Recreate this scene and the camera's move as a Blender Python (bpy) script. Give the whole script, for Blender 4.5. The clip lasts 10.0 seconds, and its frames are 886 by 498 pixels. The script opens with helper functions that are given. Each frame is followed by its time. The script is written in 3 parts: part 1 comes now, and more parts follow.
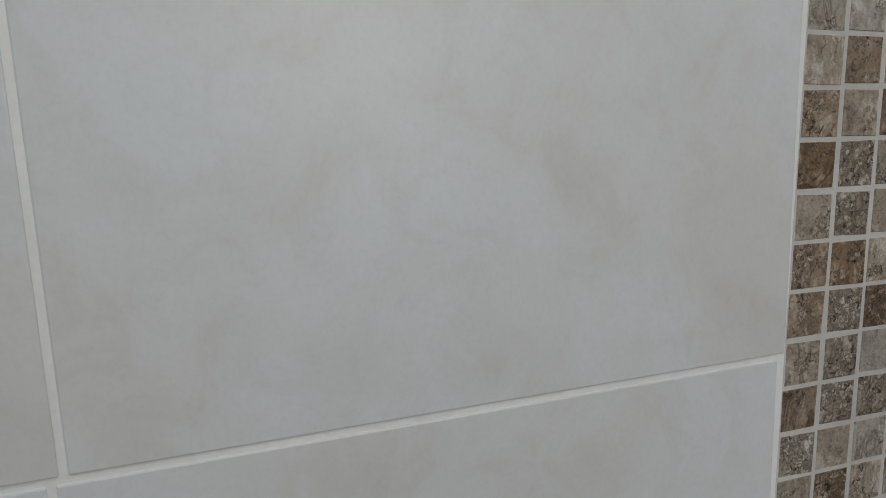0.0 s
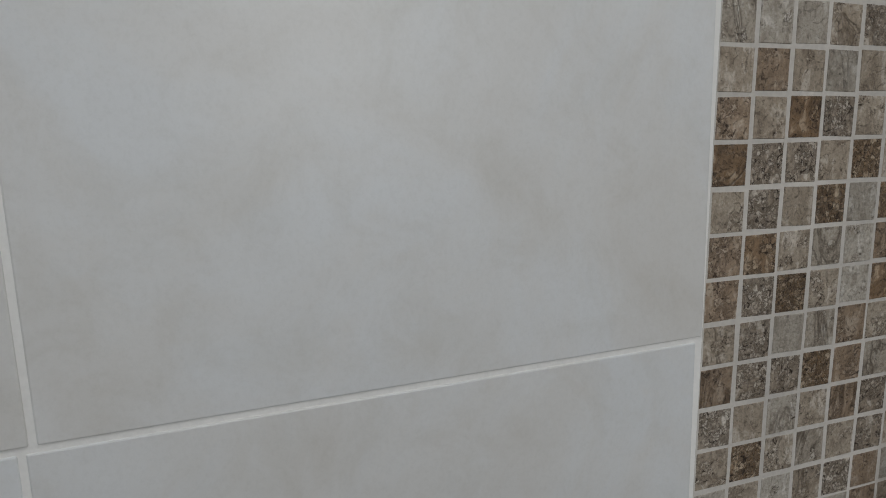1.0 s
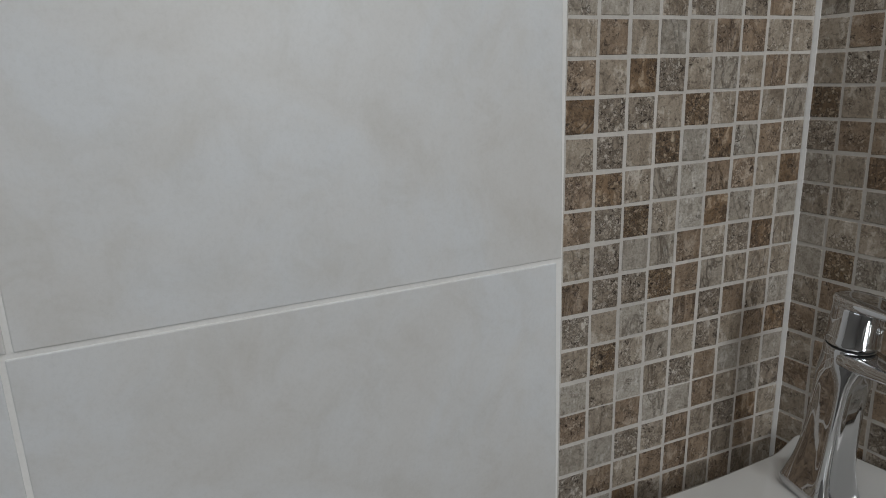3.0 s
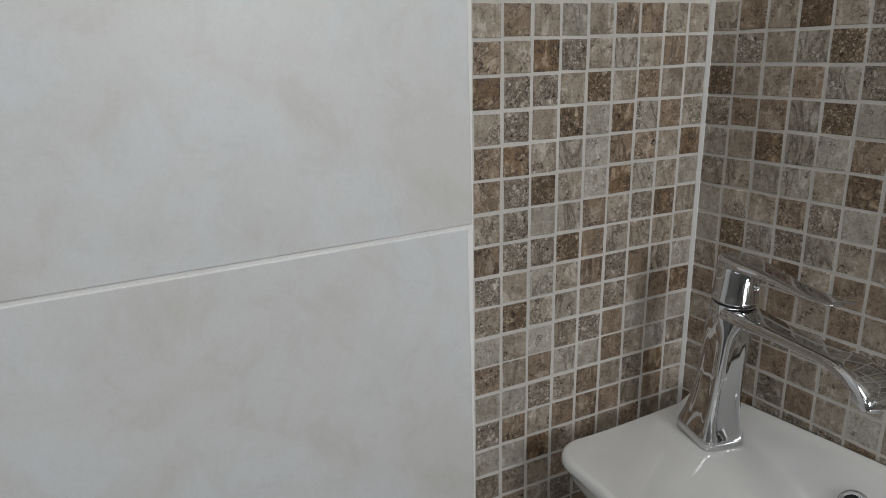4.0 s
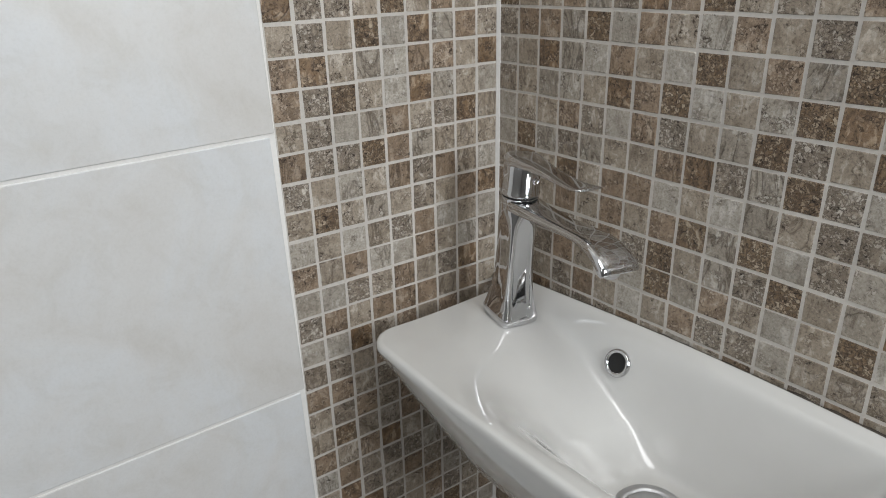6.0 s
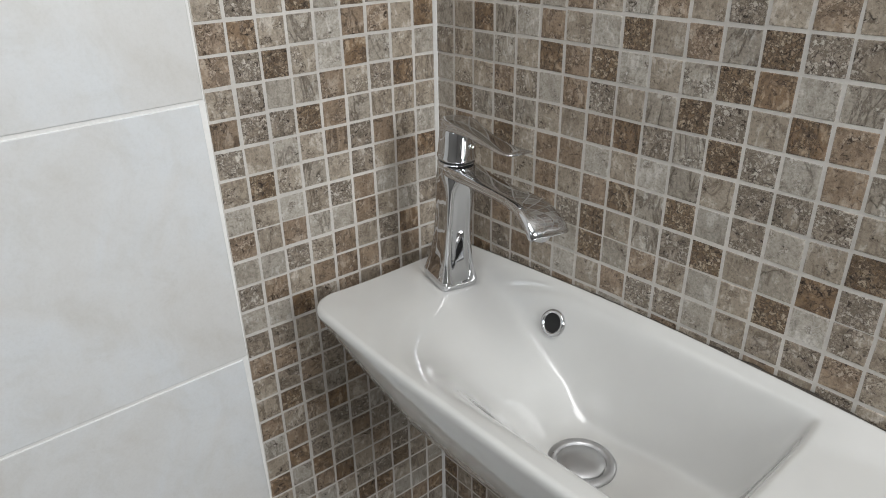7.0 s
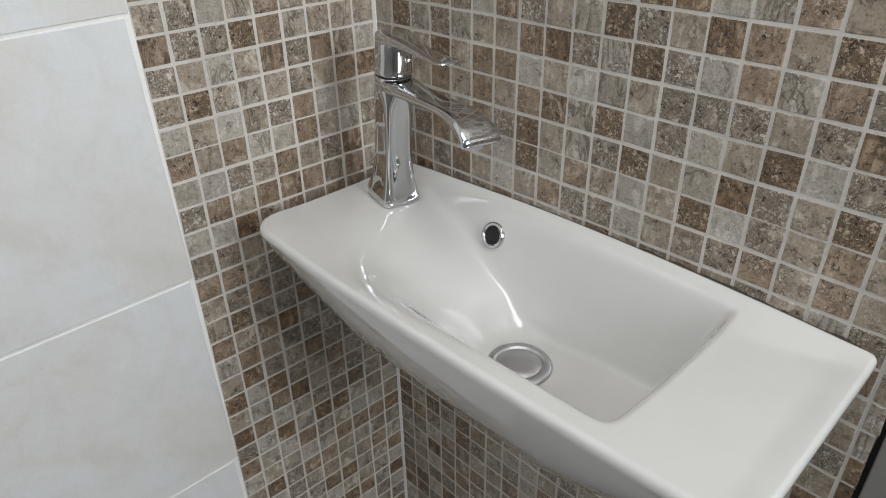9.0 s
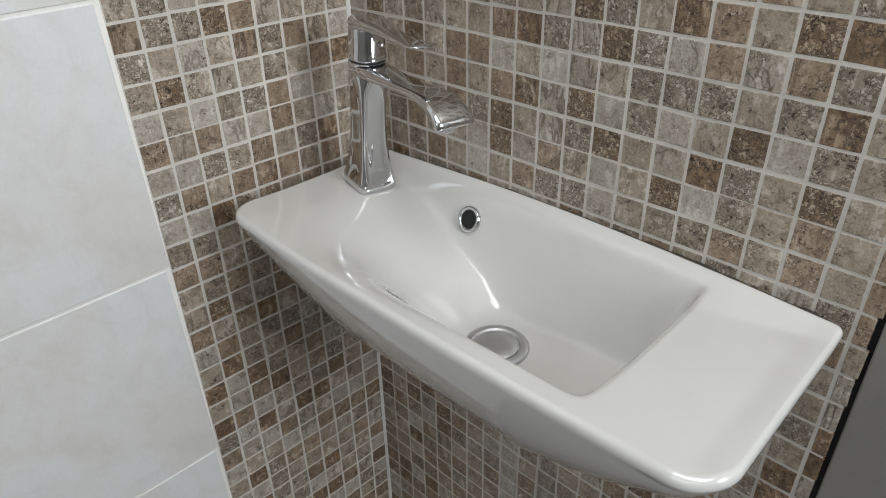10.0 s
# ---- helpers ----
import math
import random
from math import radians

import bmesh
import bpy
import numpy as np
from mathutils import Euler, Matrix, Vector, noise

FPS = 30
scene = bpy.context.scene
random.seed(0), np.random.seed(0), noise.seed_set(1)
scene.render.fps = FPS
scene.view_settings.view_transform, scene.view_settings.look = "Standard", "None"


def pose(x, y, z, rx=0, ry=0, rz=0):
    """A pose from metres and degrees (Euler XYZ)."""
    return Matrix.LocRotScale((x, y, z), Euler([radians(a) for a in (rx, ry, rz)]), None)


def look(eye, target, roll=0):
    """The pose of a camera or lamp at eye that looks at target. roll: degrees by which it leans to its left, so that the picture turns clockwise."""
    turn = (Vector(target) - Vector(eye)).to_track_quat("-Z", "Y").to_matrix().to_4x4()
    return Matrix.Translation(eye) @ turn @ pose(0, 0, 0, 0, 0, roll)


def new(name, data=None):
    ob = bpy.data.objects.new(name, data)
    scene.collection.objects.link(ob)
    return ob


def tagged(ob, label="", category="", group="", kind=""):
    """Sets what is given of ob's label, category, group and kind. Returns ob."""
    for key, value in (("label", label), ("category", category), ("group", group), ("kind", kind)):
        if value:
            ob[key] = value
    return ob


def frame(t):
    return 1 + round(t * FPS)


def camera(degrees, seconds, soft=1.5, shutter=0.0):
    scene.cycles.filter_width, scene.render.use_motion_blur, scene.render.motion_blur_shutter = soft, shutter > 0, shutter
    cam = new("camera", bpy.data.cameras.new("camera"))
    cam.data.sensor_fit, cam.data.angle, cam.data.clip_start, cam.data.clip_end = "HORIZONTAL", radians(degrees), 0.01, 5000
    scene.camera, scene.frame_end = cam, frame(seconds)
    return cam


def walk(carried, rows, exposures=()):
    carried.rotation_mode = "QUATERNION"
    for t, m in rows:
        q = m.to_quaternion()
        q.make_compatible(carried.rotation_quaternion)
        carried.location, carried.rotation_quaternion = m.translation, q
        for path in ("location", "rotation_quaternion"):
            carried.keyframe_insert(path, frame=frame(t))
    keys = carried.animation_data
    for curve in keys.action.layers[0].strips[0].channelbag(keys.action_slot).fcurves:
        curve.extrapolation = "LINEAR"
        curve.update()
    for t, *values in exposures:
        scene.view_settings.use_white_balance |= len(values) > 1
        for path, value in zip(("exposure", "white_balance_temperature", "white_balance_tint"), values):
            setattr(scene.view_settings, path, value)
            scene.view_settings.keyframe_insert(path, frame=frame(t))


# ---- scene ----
# ---- camera ----
cam = camera(66.07, 10.0, soft=1.0)
ROWS = [
    (0.0, 0.2693, -0.5236, 1.1270, 80.673, 0.922, 70.887),
    (0.5, 0.2867, -0.5188, 1.1292, 80.643, 0.376, 69.957),
    (1.0, 0.3035, -0.5159, 1.1309, 80.086, 0.553, 69.193),
    (1.5, 0.3248, -0.5120, 1.1368, 79.077, 0.921, 68.356),
    (2.0, 0.3475, -0.5134, 1.1358, 77.413, 0.893, 67.327),
    (2.2, 0.3582, -0.5156, 1.1342, 76.740, 0.989, 66.761),
    (3.3, 0.4076, -0.5135, 1.1387, 75.618, 1.172, 64.479),
    (3.5, 0.4197, -0.5075, 1.1389, 75.109, 1.008, 64.200),
    (4.0, 0.4508, -0.4946, 1.1413, 73.811, 1.121, 62.889),
    (4.5, 0.4765, -0.4857, 1.1473, 72.630, 1.281, 60.867),
    (5.0, 0.4981, -0.4732, 1.1449, 70.848, 1.387, 58.547),
    (5.5, 0.5204, -0.4580, 1.1385, 69.190, 1.234, 56.144),
    (5.7, 0.5291, -0.4542, 1.1359, 68.466, 1.315, 55.469),
    (6.8, 0.5491, -0.4358, 1.1451, 64.472, 0.756, 51.808),
    (7.0, 0.5547, -0.4325, 1.1418, 64.013, 0.874, 51.284),
    (7.5, 0.5668, -0.4277, 1.1338, 62.748, 1.012, 50.513),
    (8.0, 0.5721, -0.4290, 1.1275, 61.542, 0.729, 50.161),
    (8.5, 0.5792, -0.4279, 1.1289, 59.924, 1.225, 48.980),
    (9.0, 0.5865, -0.4271, 1.1232, 59.173, 0.974, 48.175),
    (9.5, 0.5928, -0.4252, 1.1162, 59.226, 0.625, 47.540),
    (10.0, 0.5965, -0.4282, 1.1163, 58.731, 1.012, 46.506),
]
EXPOSURES = [(0.0, -0.79), (2.0, -0.83), (3.5, -0.66), (4.5, -0.35), (5.5, -0.08), (7.0, 0.13), (10.0, 0.13)]
walk(cam, [(t, pose(x, y, z, rx, ry, rz)) for t, x, y, z, rx, ry, rz in ROWS], EXPOSURES)

# ---- plan: the corner of the two tiled walls stands at x = 0, y = 0 ----
BASE = 1.02            # height of the mosaic's row line 0
PITCH = 0.0264         # mosaic spacing
SKEW = radians(2.632)   # the back wall opens the corner by this much
ROOM_X, ROOM_Y, ROOM_Z = 1.75, -1.45, 2.4
RIM = BASE - 0.198     # height of the basin's rim
rng = random.Random(7)

# ---- world and lamps ----
world = bpy.data.worlds.new("sky")
scene.world = world
world.use_nodes = True
wn = world.node_tree.nodes
sky = wn.new("ShaderNodeTexSky")
sky.sky_type = "NISHITA"
sky.sun_disc = False
sky.sun_elevation, sky.sun_rotation = radians(35), radians(200)
wn["Background"].inputs["Strength"].default_value = 0.1
world.node_tree.links.new(sky.outputs["Color"], wn["Background"].inputs["Color"])


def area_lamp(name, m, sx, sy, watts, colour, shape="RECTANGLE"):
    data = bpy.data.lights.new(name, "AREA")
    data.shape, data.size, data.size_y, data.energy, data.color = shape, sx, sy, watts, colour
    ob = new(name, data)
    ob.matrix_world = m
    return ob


# Broad fill added under the unseen ceiling; no panel of this size is known.
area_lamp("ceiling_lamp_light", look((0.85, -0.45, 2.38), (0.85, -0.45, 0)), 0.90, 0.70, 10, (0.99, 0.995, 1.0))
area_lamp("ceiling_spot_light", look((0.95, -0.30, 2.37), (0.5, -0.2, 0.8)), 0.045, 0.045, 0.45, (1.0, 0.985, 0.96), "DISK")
area_lamp("window_light", look((ROOM_X - 0.01, -0.11, 1.48), (0.0, -0.35, 1.00)), 0.36, 0.62, 13, (0.93, 0.97, 1.0))
# Fill lamp added at the unseen front wall to brighten what faces it.
area_lamp("high_window_light", look((0.95, ROOM_Y + 0.01, 1.80), (0.6, 0.0, 1.10)), 0.7, 0.6, 3.5, (0.93, 0.97, 1.0))


# ---- materials ----
def material(name, rough=0.5, metal=0.0):
    m = bpy.data.materials.new(name)
    m.use_nodes = True
    p = m.node_tree.nodes["Principled BSDF"]
    p.inputs["Roughness"].default_value, p.inputs["Metallic"].default_value = rough, metal
    return m, m.node_tree.nodes, m.node_tree.links, p


def node(nodes, kind, **values):
    n = nodes.new(kind)
    for key, value in values.items():
        n.inputs[key.replace("_", " ")].default_value = value
    return n


def ramp(nodes, stops):
    r = nodes.new("ShaderNodeValToRGB")
    while len(r.color_ramp.elements) < len(stops):
        r.color_ramp.elements.new(0.5)
    for e, (at, c) in zip(r.color_ramp.elements, stops):
        e.position, e.color = at, (*c, 1)
    return r


def mix(nodes, links, factor, a, b, blend="MIX"):
    n = nodes.new("ShaderNodeMix")
    n.data_type, n.blend_type = "RGBA", blend
    for socket, value in ((n.inputs["Factor"], factor), (n.inputs["A"], a), (n.inputs["B"], b)):
        if isinstance(value, bpy.types.NodeSocket):
            links.new(value, socket)
        elif isinstance(value, (int, float)):
            socket.default_value = value
        else:
            socket.default_value = (*value, 1)
    return n.outputs["Result"]


def bump(nodes, links, p, height, strength, distance=0.001):
    b = node(nodes, "ShaderNodeBump", Strength=strength, Distance=distance)
    links.new(height, b.inputs["Height"])
    links.new(b.outputs["Normal"], p.inputs["Normal"])


def plain(name, colour, rough, metal=0.0, grain=0.06, scale=40.0, relief=0.1):
    """A paint-like surface with slight mottling at two scales."""
    m, n, l, p = material(name, rough, metal)
    co = n.new("ShaderNodeTexCoord")
    big = node(n, "ShaderNodeTexNoise", Scale=scale * 0.12, Detail=3.0)
    fine = node(n, "ShaderNodeTexNoise", Scale=scale * 6, Detail=4.0)
    for t in (big, fine):
        l.new(co.outputs["Object"], t.inputs["Vector"])
    dark = tuple(c * (1 - grain) for c in colour)
    light = tuple(min(1, c * (1 + grain)) for c in colour)
    r1 = ramp(n, [(0.35, dark), (0.65, light)])
    l.new(big.outputs["Fac"], r1.inputs["Fac"])
    r2 = ramp(n, [(0.3, (1 - grain,) * 3), (0.7, (1, 1, 1))])
    l.new(fine.outputs["Fac"], r2.inputs["Fac"])
    l.new(mix(n, l, 1.0, r1.outputs["Color"], r2.outputs["Color"], "MULTIPLY"), p.inputs["Base Color"])
    bump(n, l, p, fine.outputs["Fac"], relief, 0.0005)
    return m


def large_tile_material():
    m, n, l, p = material("cloudy_porcelain", 0.40)
    co = n.new("ShaderNodeTexCoord")
    cloud = node(n, "ShaderNodeTexNoise", Scale=7.0, Detail=6.0, Roughness=0.62, Distortion=0.7)
    blot = node(n, "ShaderNodeTexNoise", Scale=26.0, Detail=6.0, Roughness=0.65, Distortion=0.6)
    fine = node(n, "ShaderNodeTexNoise", Scale=420.0, Detail=3.0, Roughness=0.7)
    for t in (cloud, blot, fine):
        l.new(co.outputs["Object"], t.inputs["Vector"])
    r1 = ramp(n, [(0.34, (0.668, 0.652, 0.628)), (0.48, (0.692, 0.685, 0.671)), (0.62, (0.706, 0.715, 0.720))])
    l.new(cloud.outputs["Fac"], r1.inputs["Fac"])
    r2 = ramp(n, [(0.30, (0.93, 0.92, 0.90)), (0.52, (1.0, 1.0, 1.0)), (0.72, (1.025, 1.03, 1.035))])
    l.new(blot.outputs["Fac"], r2.inputs["Fac"])
    r3 = ramp(n, [(0.28, (0.955, 0.955, 0.95)), (0.55, (1, 1, 1))])
    l.new(fine.outputs["Fac"], r3.inputs["Fac"])
    c = mix(n, l, 1.0, r1.outputs["Color"], r2.outputs["Color"], "MULTIPLY")
    c = mix(n, l, 1.0, c, r3.outputs["Color"], "MULTIPLY")
    l.new(c, p.inputs["Base Color"])
    bump(n, l, p, fine.outputs["Fac"], 0.07, 0.0004)
    return m


def stone(name, dark, body, light, pebbly, veined, cloudy=1.0, pitted=0.7):
    """Tumbled breccia, new on every piece: soft clouds, upright veins, pale pebbles in a dark matrix and small pits.
    pebbly and veined say how much of the pieces the pebbles and the veins take, from 0 to 1."""
    m, n, l, p = material(name, 0.34)
    co = n.new("ShaderNodeTexCoord")
    info = n.new("ShaderNodeObjectInfo")
    geo = n.new("ShaderNodeNewGeometry")

    def math_node(kind, a, b, c=None):
        q = n.new("ShaderNodeMath")
        q.operation = kind
        for k, value in enumerate((a, b, c)):
            if isinstance(value, bpy.types.NodeSocket):
                l.new(value, q.inputs[k])
            elif value is not None:
                q.inputs[k].default_value = value
        return q.outputs[0]

    def vector_node(kind, a, b):
        q = n.new("ShaderNodeVectorMath")
        q.operation = kind
        for k, value in enumerate((a, b)):
            if isinstance(value, bpy.types.NodeSocket):
                l.new(value, q.inputs[k])
            else:
                q.inputs[k].default_value = value
        return q.outputs["Vector"]

    def noise_node(vector, **values):
        q = node(n, "ShaderNodeTexNoise", **values)
        l.new(vector, q.inputs["Vector"])
        return q

    def ramped(value, stops):
        r = ramp(n, stops)
        l.new(value, r.inputs["Fac"])
        return r.outputs["Color"]

    lot = math_node("ADD", info.outputs["Random"], geo.outputs["Random Per Island"])
    shift = n.new("ShaderNodeVectorMath")
    shift.operation = "SCALE"
    shift.inputs[0].default_value = (31.0, 17.0, 23.0)
    l.new(lot, shift.inputs["Scale"])
    v = vector_node("ADD", co.outputs["Object"], shift.outputs["Vector"])
    lot2 = math_node("FRACT", math_node("MULTIPLY", lot, 7.13), 0.0)
    lot3 = math_node("FRACT", math_node("MULTIPLY", lot, 19.7), 0.0)
    upright = vector_node("MULTIPLY", v, (1.0, 1.0, 0.38))
    # clouds
    cloud = noise_node(v, Scale=62.0, Detail=4.0, Roughness=0.55, Distortion=0.8)
    streak = noise_node(upright, Scale=95.0, Detail=4.0, Roughness=0.6, Distortion=1.6)
    tone = math_node("MULTIPLY_ADD", streak.outputs["Fac"], 0.5, math_node("MULTIPLY", cloud.outputs["Fac"], 0.5))
    half_dark = tuple(0.45 * a + 0.55 * c for a, c in zip(dark, body))
    spread = 0.075 / cloudy
    base = ramped(tone, [(0.5 - 1.5 * spread, half_dark), (0.5 - 0.4 * spread, body), (0.5 + 0.5 * spread, body), (0.5 + 1.6 * spread, light)])
    # veins: thin dark upright cracks with a brown side
    vein = noise_node(upright, Scale=40.0, Detail=5.0, Roughness=0.6, Distortion=0.9)
    off = math_node("ABSOLUTE", math_node("SUBTRACT", vein.outputs["Fac"], 0.5), 0.0)
    crack = ramped(off, [(0.006, (1, 1, 1)), (0.030, (0, 0, 0))])
    side = ramped(vein.outputs["Fac"], [(0.40, (0, 0, 0)), (0.49, (1, 1, 1)), (0.51, (0, 0, 0))])
    has_vein = ramped(lot2, [(max(0.0, 0.94 - veined), (0, 0, 0)), (max(0.02, 1.0 - veined), (1, 1, 1))])
    c = mix(n, l, math_node("MULTIPLY", math_node("MULTIPLY", side, has_vein), 0.45), base, half_dark)
    c = mix(n, l, math_node("MULTIPLY", math_node("MULTIPLY", crack, has_vein), 0.60), c, tuple(x * 0.8 for x in dark))
    # pebbles of two sizes in a dark matrix, in patches
    crumple = noise_node(v, Scale=240.0, Detail=3.0, Roughness=0.6)
    warped = n.new("ShaderNodeMixRGB")
    warped.inputs["Fac"].default_value = 0.0095
    l.new(v, warped.inputs["Color1"])
    l.new(crumple.outputs["Color"], warped.inputs["Color2"])
    cells = node(n, "ShaderNodeTexVoronoi", Scale=300.0, Randomness=1.0)
    rims = node(n, "ShaderNodeTexVoronoi", Scale=300.0, Randomness=1.0)
    rims.feature = "DISTANCE_TO_EDGE"
    for t in (cells, rims):
        l.new(warped.outputs["Color"], t.inputs["Vector"])
    pick = n.new("ShaderNodeSeparateColor")
    l.new(cells.outputs["Color"], pick.inputs[0])
    pebble = ramped(pick.outputs[0], [(0.05, half_dark), (0.35, body), (0.62, tuple(0.7 * x + 0.3 * y for x, y in zip(body, light))), (0.95, light)])
    rim_mask = ramped(rims.outputs["Distance"], [(0.03, (0, 0, 0)), (0.22, (1, 1, 1))])
    spots = mix(n, l, rim_mask, mix(n, l, streak.outputs["Fac"], dark, half_dark), pebble)
    patch = noise_node(v, Scale=75.0, Detail=2.0, Roughness=0.5)
    level = math_node("ADD", patch.outputs["Fac"], math_node("MULTIPLY_ADD", lot3, 0.12, -0.06))
    where = ramped(level, [(0.68 - 0.42 * pebbly, (0, 0, 0)), (0.74 - 0.42 * pebbly, (1, 1, 1))])
    c = mix(n, l, math_node("MULTIPLY", where, 0.9), c, spots)
    # pits and fine grain
    pit = noise_node(v, Scale=235.0, Detail=3.0, Roughness=0.6, Distortion=1.4)
    pits = ramped(pit.outputs["Fac"], [(0.36, (0.22, 0.18, 0.15)), (0.415, (1, 1, 1))])
    c = mix(n, l, math_node("MULTIPLY_ADD", where, 1 - pitted, pitted), c, mix(n, l, 1.0, c, pits, "MULTIPLY"))
    fleck = ramped(pit.outputs["Fac"], [(0.61, (0, 0, 0)), (0.67, (1, 1, 1))])
    c = mix(n, l, math_node("MULTIPLY", fleck, 0.5), c, tuple(min(0.72, x * 1.15) for x in light))
    fine = noise_node(v, Scale=500.0, Detail=3.0, Roughness=0.65)
    c = mix(n, l, 1.0, c, ramped(fine.outputs["Fac"], [(0.30, (0.72, 0.71, 0.70)), (0.48, (1.0, 1.0, 1.0)), (0.70, (1.20, 1.20, 1.20))]), "MULTIPLY")
    c = mix(n, l, 1.0, c, ramped(lot3, [(0.0, (0.86, 0.85, 0.84)), (0.5, (1.0, 0.985, 0.97)), (1.0, (1.10, 1.11, 1.12))]), "MULTIPLY")
    l.new(c, p.inputs["Base Color"])
    height = math_node("MULTIPLY_ADD", rim_mask, math_node("MULTIPLY", where, 0.25), math_node("MULTIPLY", pits, 0.6))
    height = math_node("MULTIPLY_ADD", crack, math_node("MULTIPLY", has_vein, -0.5), height)
    height = math_node("MULTIPLY_ADD", fine.outputs["Fac"], 0.15, height)
    bump(n, l, p, height, 0.8, 0.0008)
    l.new(ramped(pit.outputs["Fac"], [(0.35, (0.6, 0.6, 0.6)), (0.5, (0.32, 0.32, 0.32)), (0.65, (0.24, 0.24, 0.24))]), p.inputs["Roughness"])
    return m


def ceramic_material():
    m, n, l, p = material("glazed_ceramic", 0.10)
    p.inputs["Base Color"].default_value = (0.76, 0.76, 0.735, 1)
    p.inputs["Coat Weight"].default_value, p.inputs["Coat Roughness"].default_value = 1.0, 0.02
    co = n.new("ShaderNodeTexCoord")
    wave = node(n, "ShaderNodeTexNoise", Scale=30.0, Detail=2.0)
    l.new(co.outputs["Object"], wave.inputs["Vector"])
    bump(n, l, p, wave.outputs["Fac"], 0.05, 0.001)
    r = ramp(n, [(0.3, (0.585, 0.58, 0.56)), (0.7, (0.605, 0.60, 0.58))])
    l.new(wave.outputs["Fac"], r.inputs["Fac"])
    l.new(r.outputs["Color"], p.inputs["Base Color"])
    return m


def chrome_material(name, rough, tint=0.75):
    m, n, l, p = material(name, rough, 1.0)
    p.inputs["Base Color"].default_value = (tint, tint, tint * 1.01, 1)
    co = n.new("ShaderNodeTexCoord")
    wave = node(n, "ShaderNodeTexNoise", Scale=60.0, Detail=3.0)
    l.new(co.outputs["Object"], wave.inputs["Vector"])
    r = ramp(n, [(0.3, (rough * 0.7,) * 3), (0.7, (rough * 1.5,) * 3)])
    l.new(wave.outputs["Fac"], r.inputs["Fac"])
    l.new(r.outputs["Color"], p.inputs["Roughness"])
    return m


M_LARGE = large_tile_material()
M_GROUT = plain("white_grout", (0.85, 0.835, 0.805), 0.85, grain=0.05, scale=60, relief=0.4)
M_MOSAIC_GROUT = plain("pale_grey_grout", (0.60, 0.565, 0.52), 0.85, grain=0.12, scale=60, relief=0.4)
M_STONE = {
    "l": stone("pale_grey_stone", (0.15, 0.118, 0.086), (0.385, 0.350, 0.300), (0.53, 0.50, 0.455), 0.20, 0.20, 1.0, 0.30),
    "g": stone("grey_beige_stone", (0.115, 0.083, 0.056), (0.336, 0.283, 0.222), (0.49, 0.436, 0.372), 0.32, 0.15, 1.2, 0.45),
    "b": stone("light_brown_stone", (0.088, 0.055, 0.033), (0.286, 0.213, 0.150), (0.43, 0.352, 0.275), 0.40, 0.20, 1.2),
    "d": stone("dark_brown_stone", (0.032, 0.019, 0.011), (0.208, 0.138, 0.083), (0.39, 0.300, 0.212), 0.42, 0.45, 1.5),
    "s": stone("speckled_stone", (0.070, 0.050, 0.034), (0.300, 0.250, 0.196), (0.52, 0.472, 0.41), 0.70, 0.15, 1.2),
    "p": stone("dark_pebbly_stone", (0.030, 0.019, 0.011), (0.218, 0.147, 0.088), (0.46, 0.380, 0.285), 0.95, 0.10, 1.2),
    "v": stone("veined_stone", (0.080, 0.054, 0.034), (0.340, 0.300, 0.248), (0.51, 0.476, 0.425), 0.22, 0.90, 1.1, 0.30),
}
M_CERAMIC = ceramic_material()
M_CHROME = chrome_material("polished_chrome", 0.03, 0.60)
M_CHROME_SATIN = chrome_material("satin_chrome", 0.38, 0.56)
# Black of the tap's ring, and painted shade in the gap and the overflow.
M_DARK = plain("black_rubber_and_shade", (0.01, 0.01, 0.01), 0.6)
M_WALL = plain("wall_paint", (0.28, 0.275, 0.265), 0.8, grain=0.03, scale=20)
M_CEIL = plain("ceiling_paint", (0.8, 0.8, 0.79), 0.85, grain=0.02, scale=20)
M_FLOOR = plain("grey_floor_tile", (0.27, 0.26, 0.245), 0.4, grain=0.12, scale=30)
M_BOARD = plain("grey_board_surface", (0.225, 0.215, 0.20), 0.5, grain=0.05, scale=25)


# ---- building helpers ----
def mesh_from(bm, name, mats, smooth=False):
    me = bpy.data.meshes.new(name)
    bm.normal_update()
    bm.to_mesh(me)
    bm.free()
    for m in mats if isinstance(mats, (list, tuple)) else [mats]:
        me.materials.append(m)
    if smooth:
        me.polygons.foreach_set("use_smooth", [True] * len(me.polygons))
    return me


def part(name, bm, mat, parent=None, label="", smooth=False, m=None):
    ob = new(name, mesh_from(bm, name, mat, smooth))
    if parent is not None:
        ob.parent = parent
    if m is not None:
        ob.matrix_local = m
    return tagged(ob, label)


def add_box(bm, lo, hi, bevel=0.0, segments=1):
    made = bmesh.ops.create_cube(bm, size=1.0)["verts"]
    for v in made:
        v.co = Vector([(a + b) / 2 + c * (b - a) for a, b, c in zip(lo, hi, v.co)])
    if bevel:
        edges = {e for v in made for e in v.link_edges}
        bmesh.ops.bevel(bm, geom=list(edges), offset=bevel, segments=segments, affect="EDGES", profile=0.5)


def box(lo, hi, bevel=0.0, segments=1):
    bm = bmesh.new()
    add_box(bm, lo, hi, bevel, segments)
    return bm


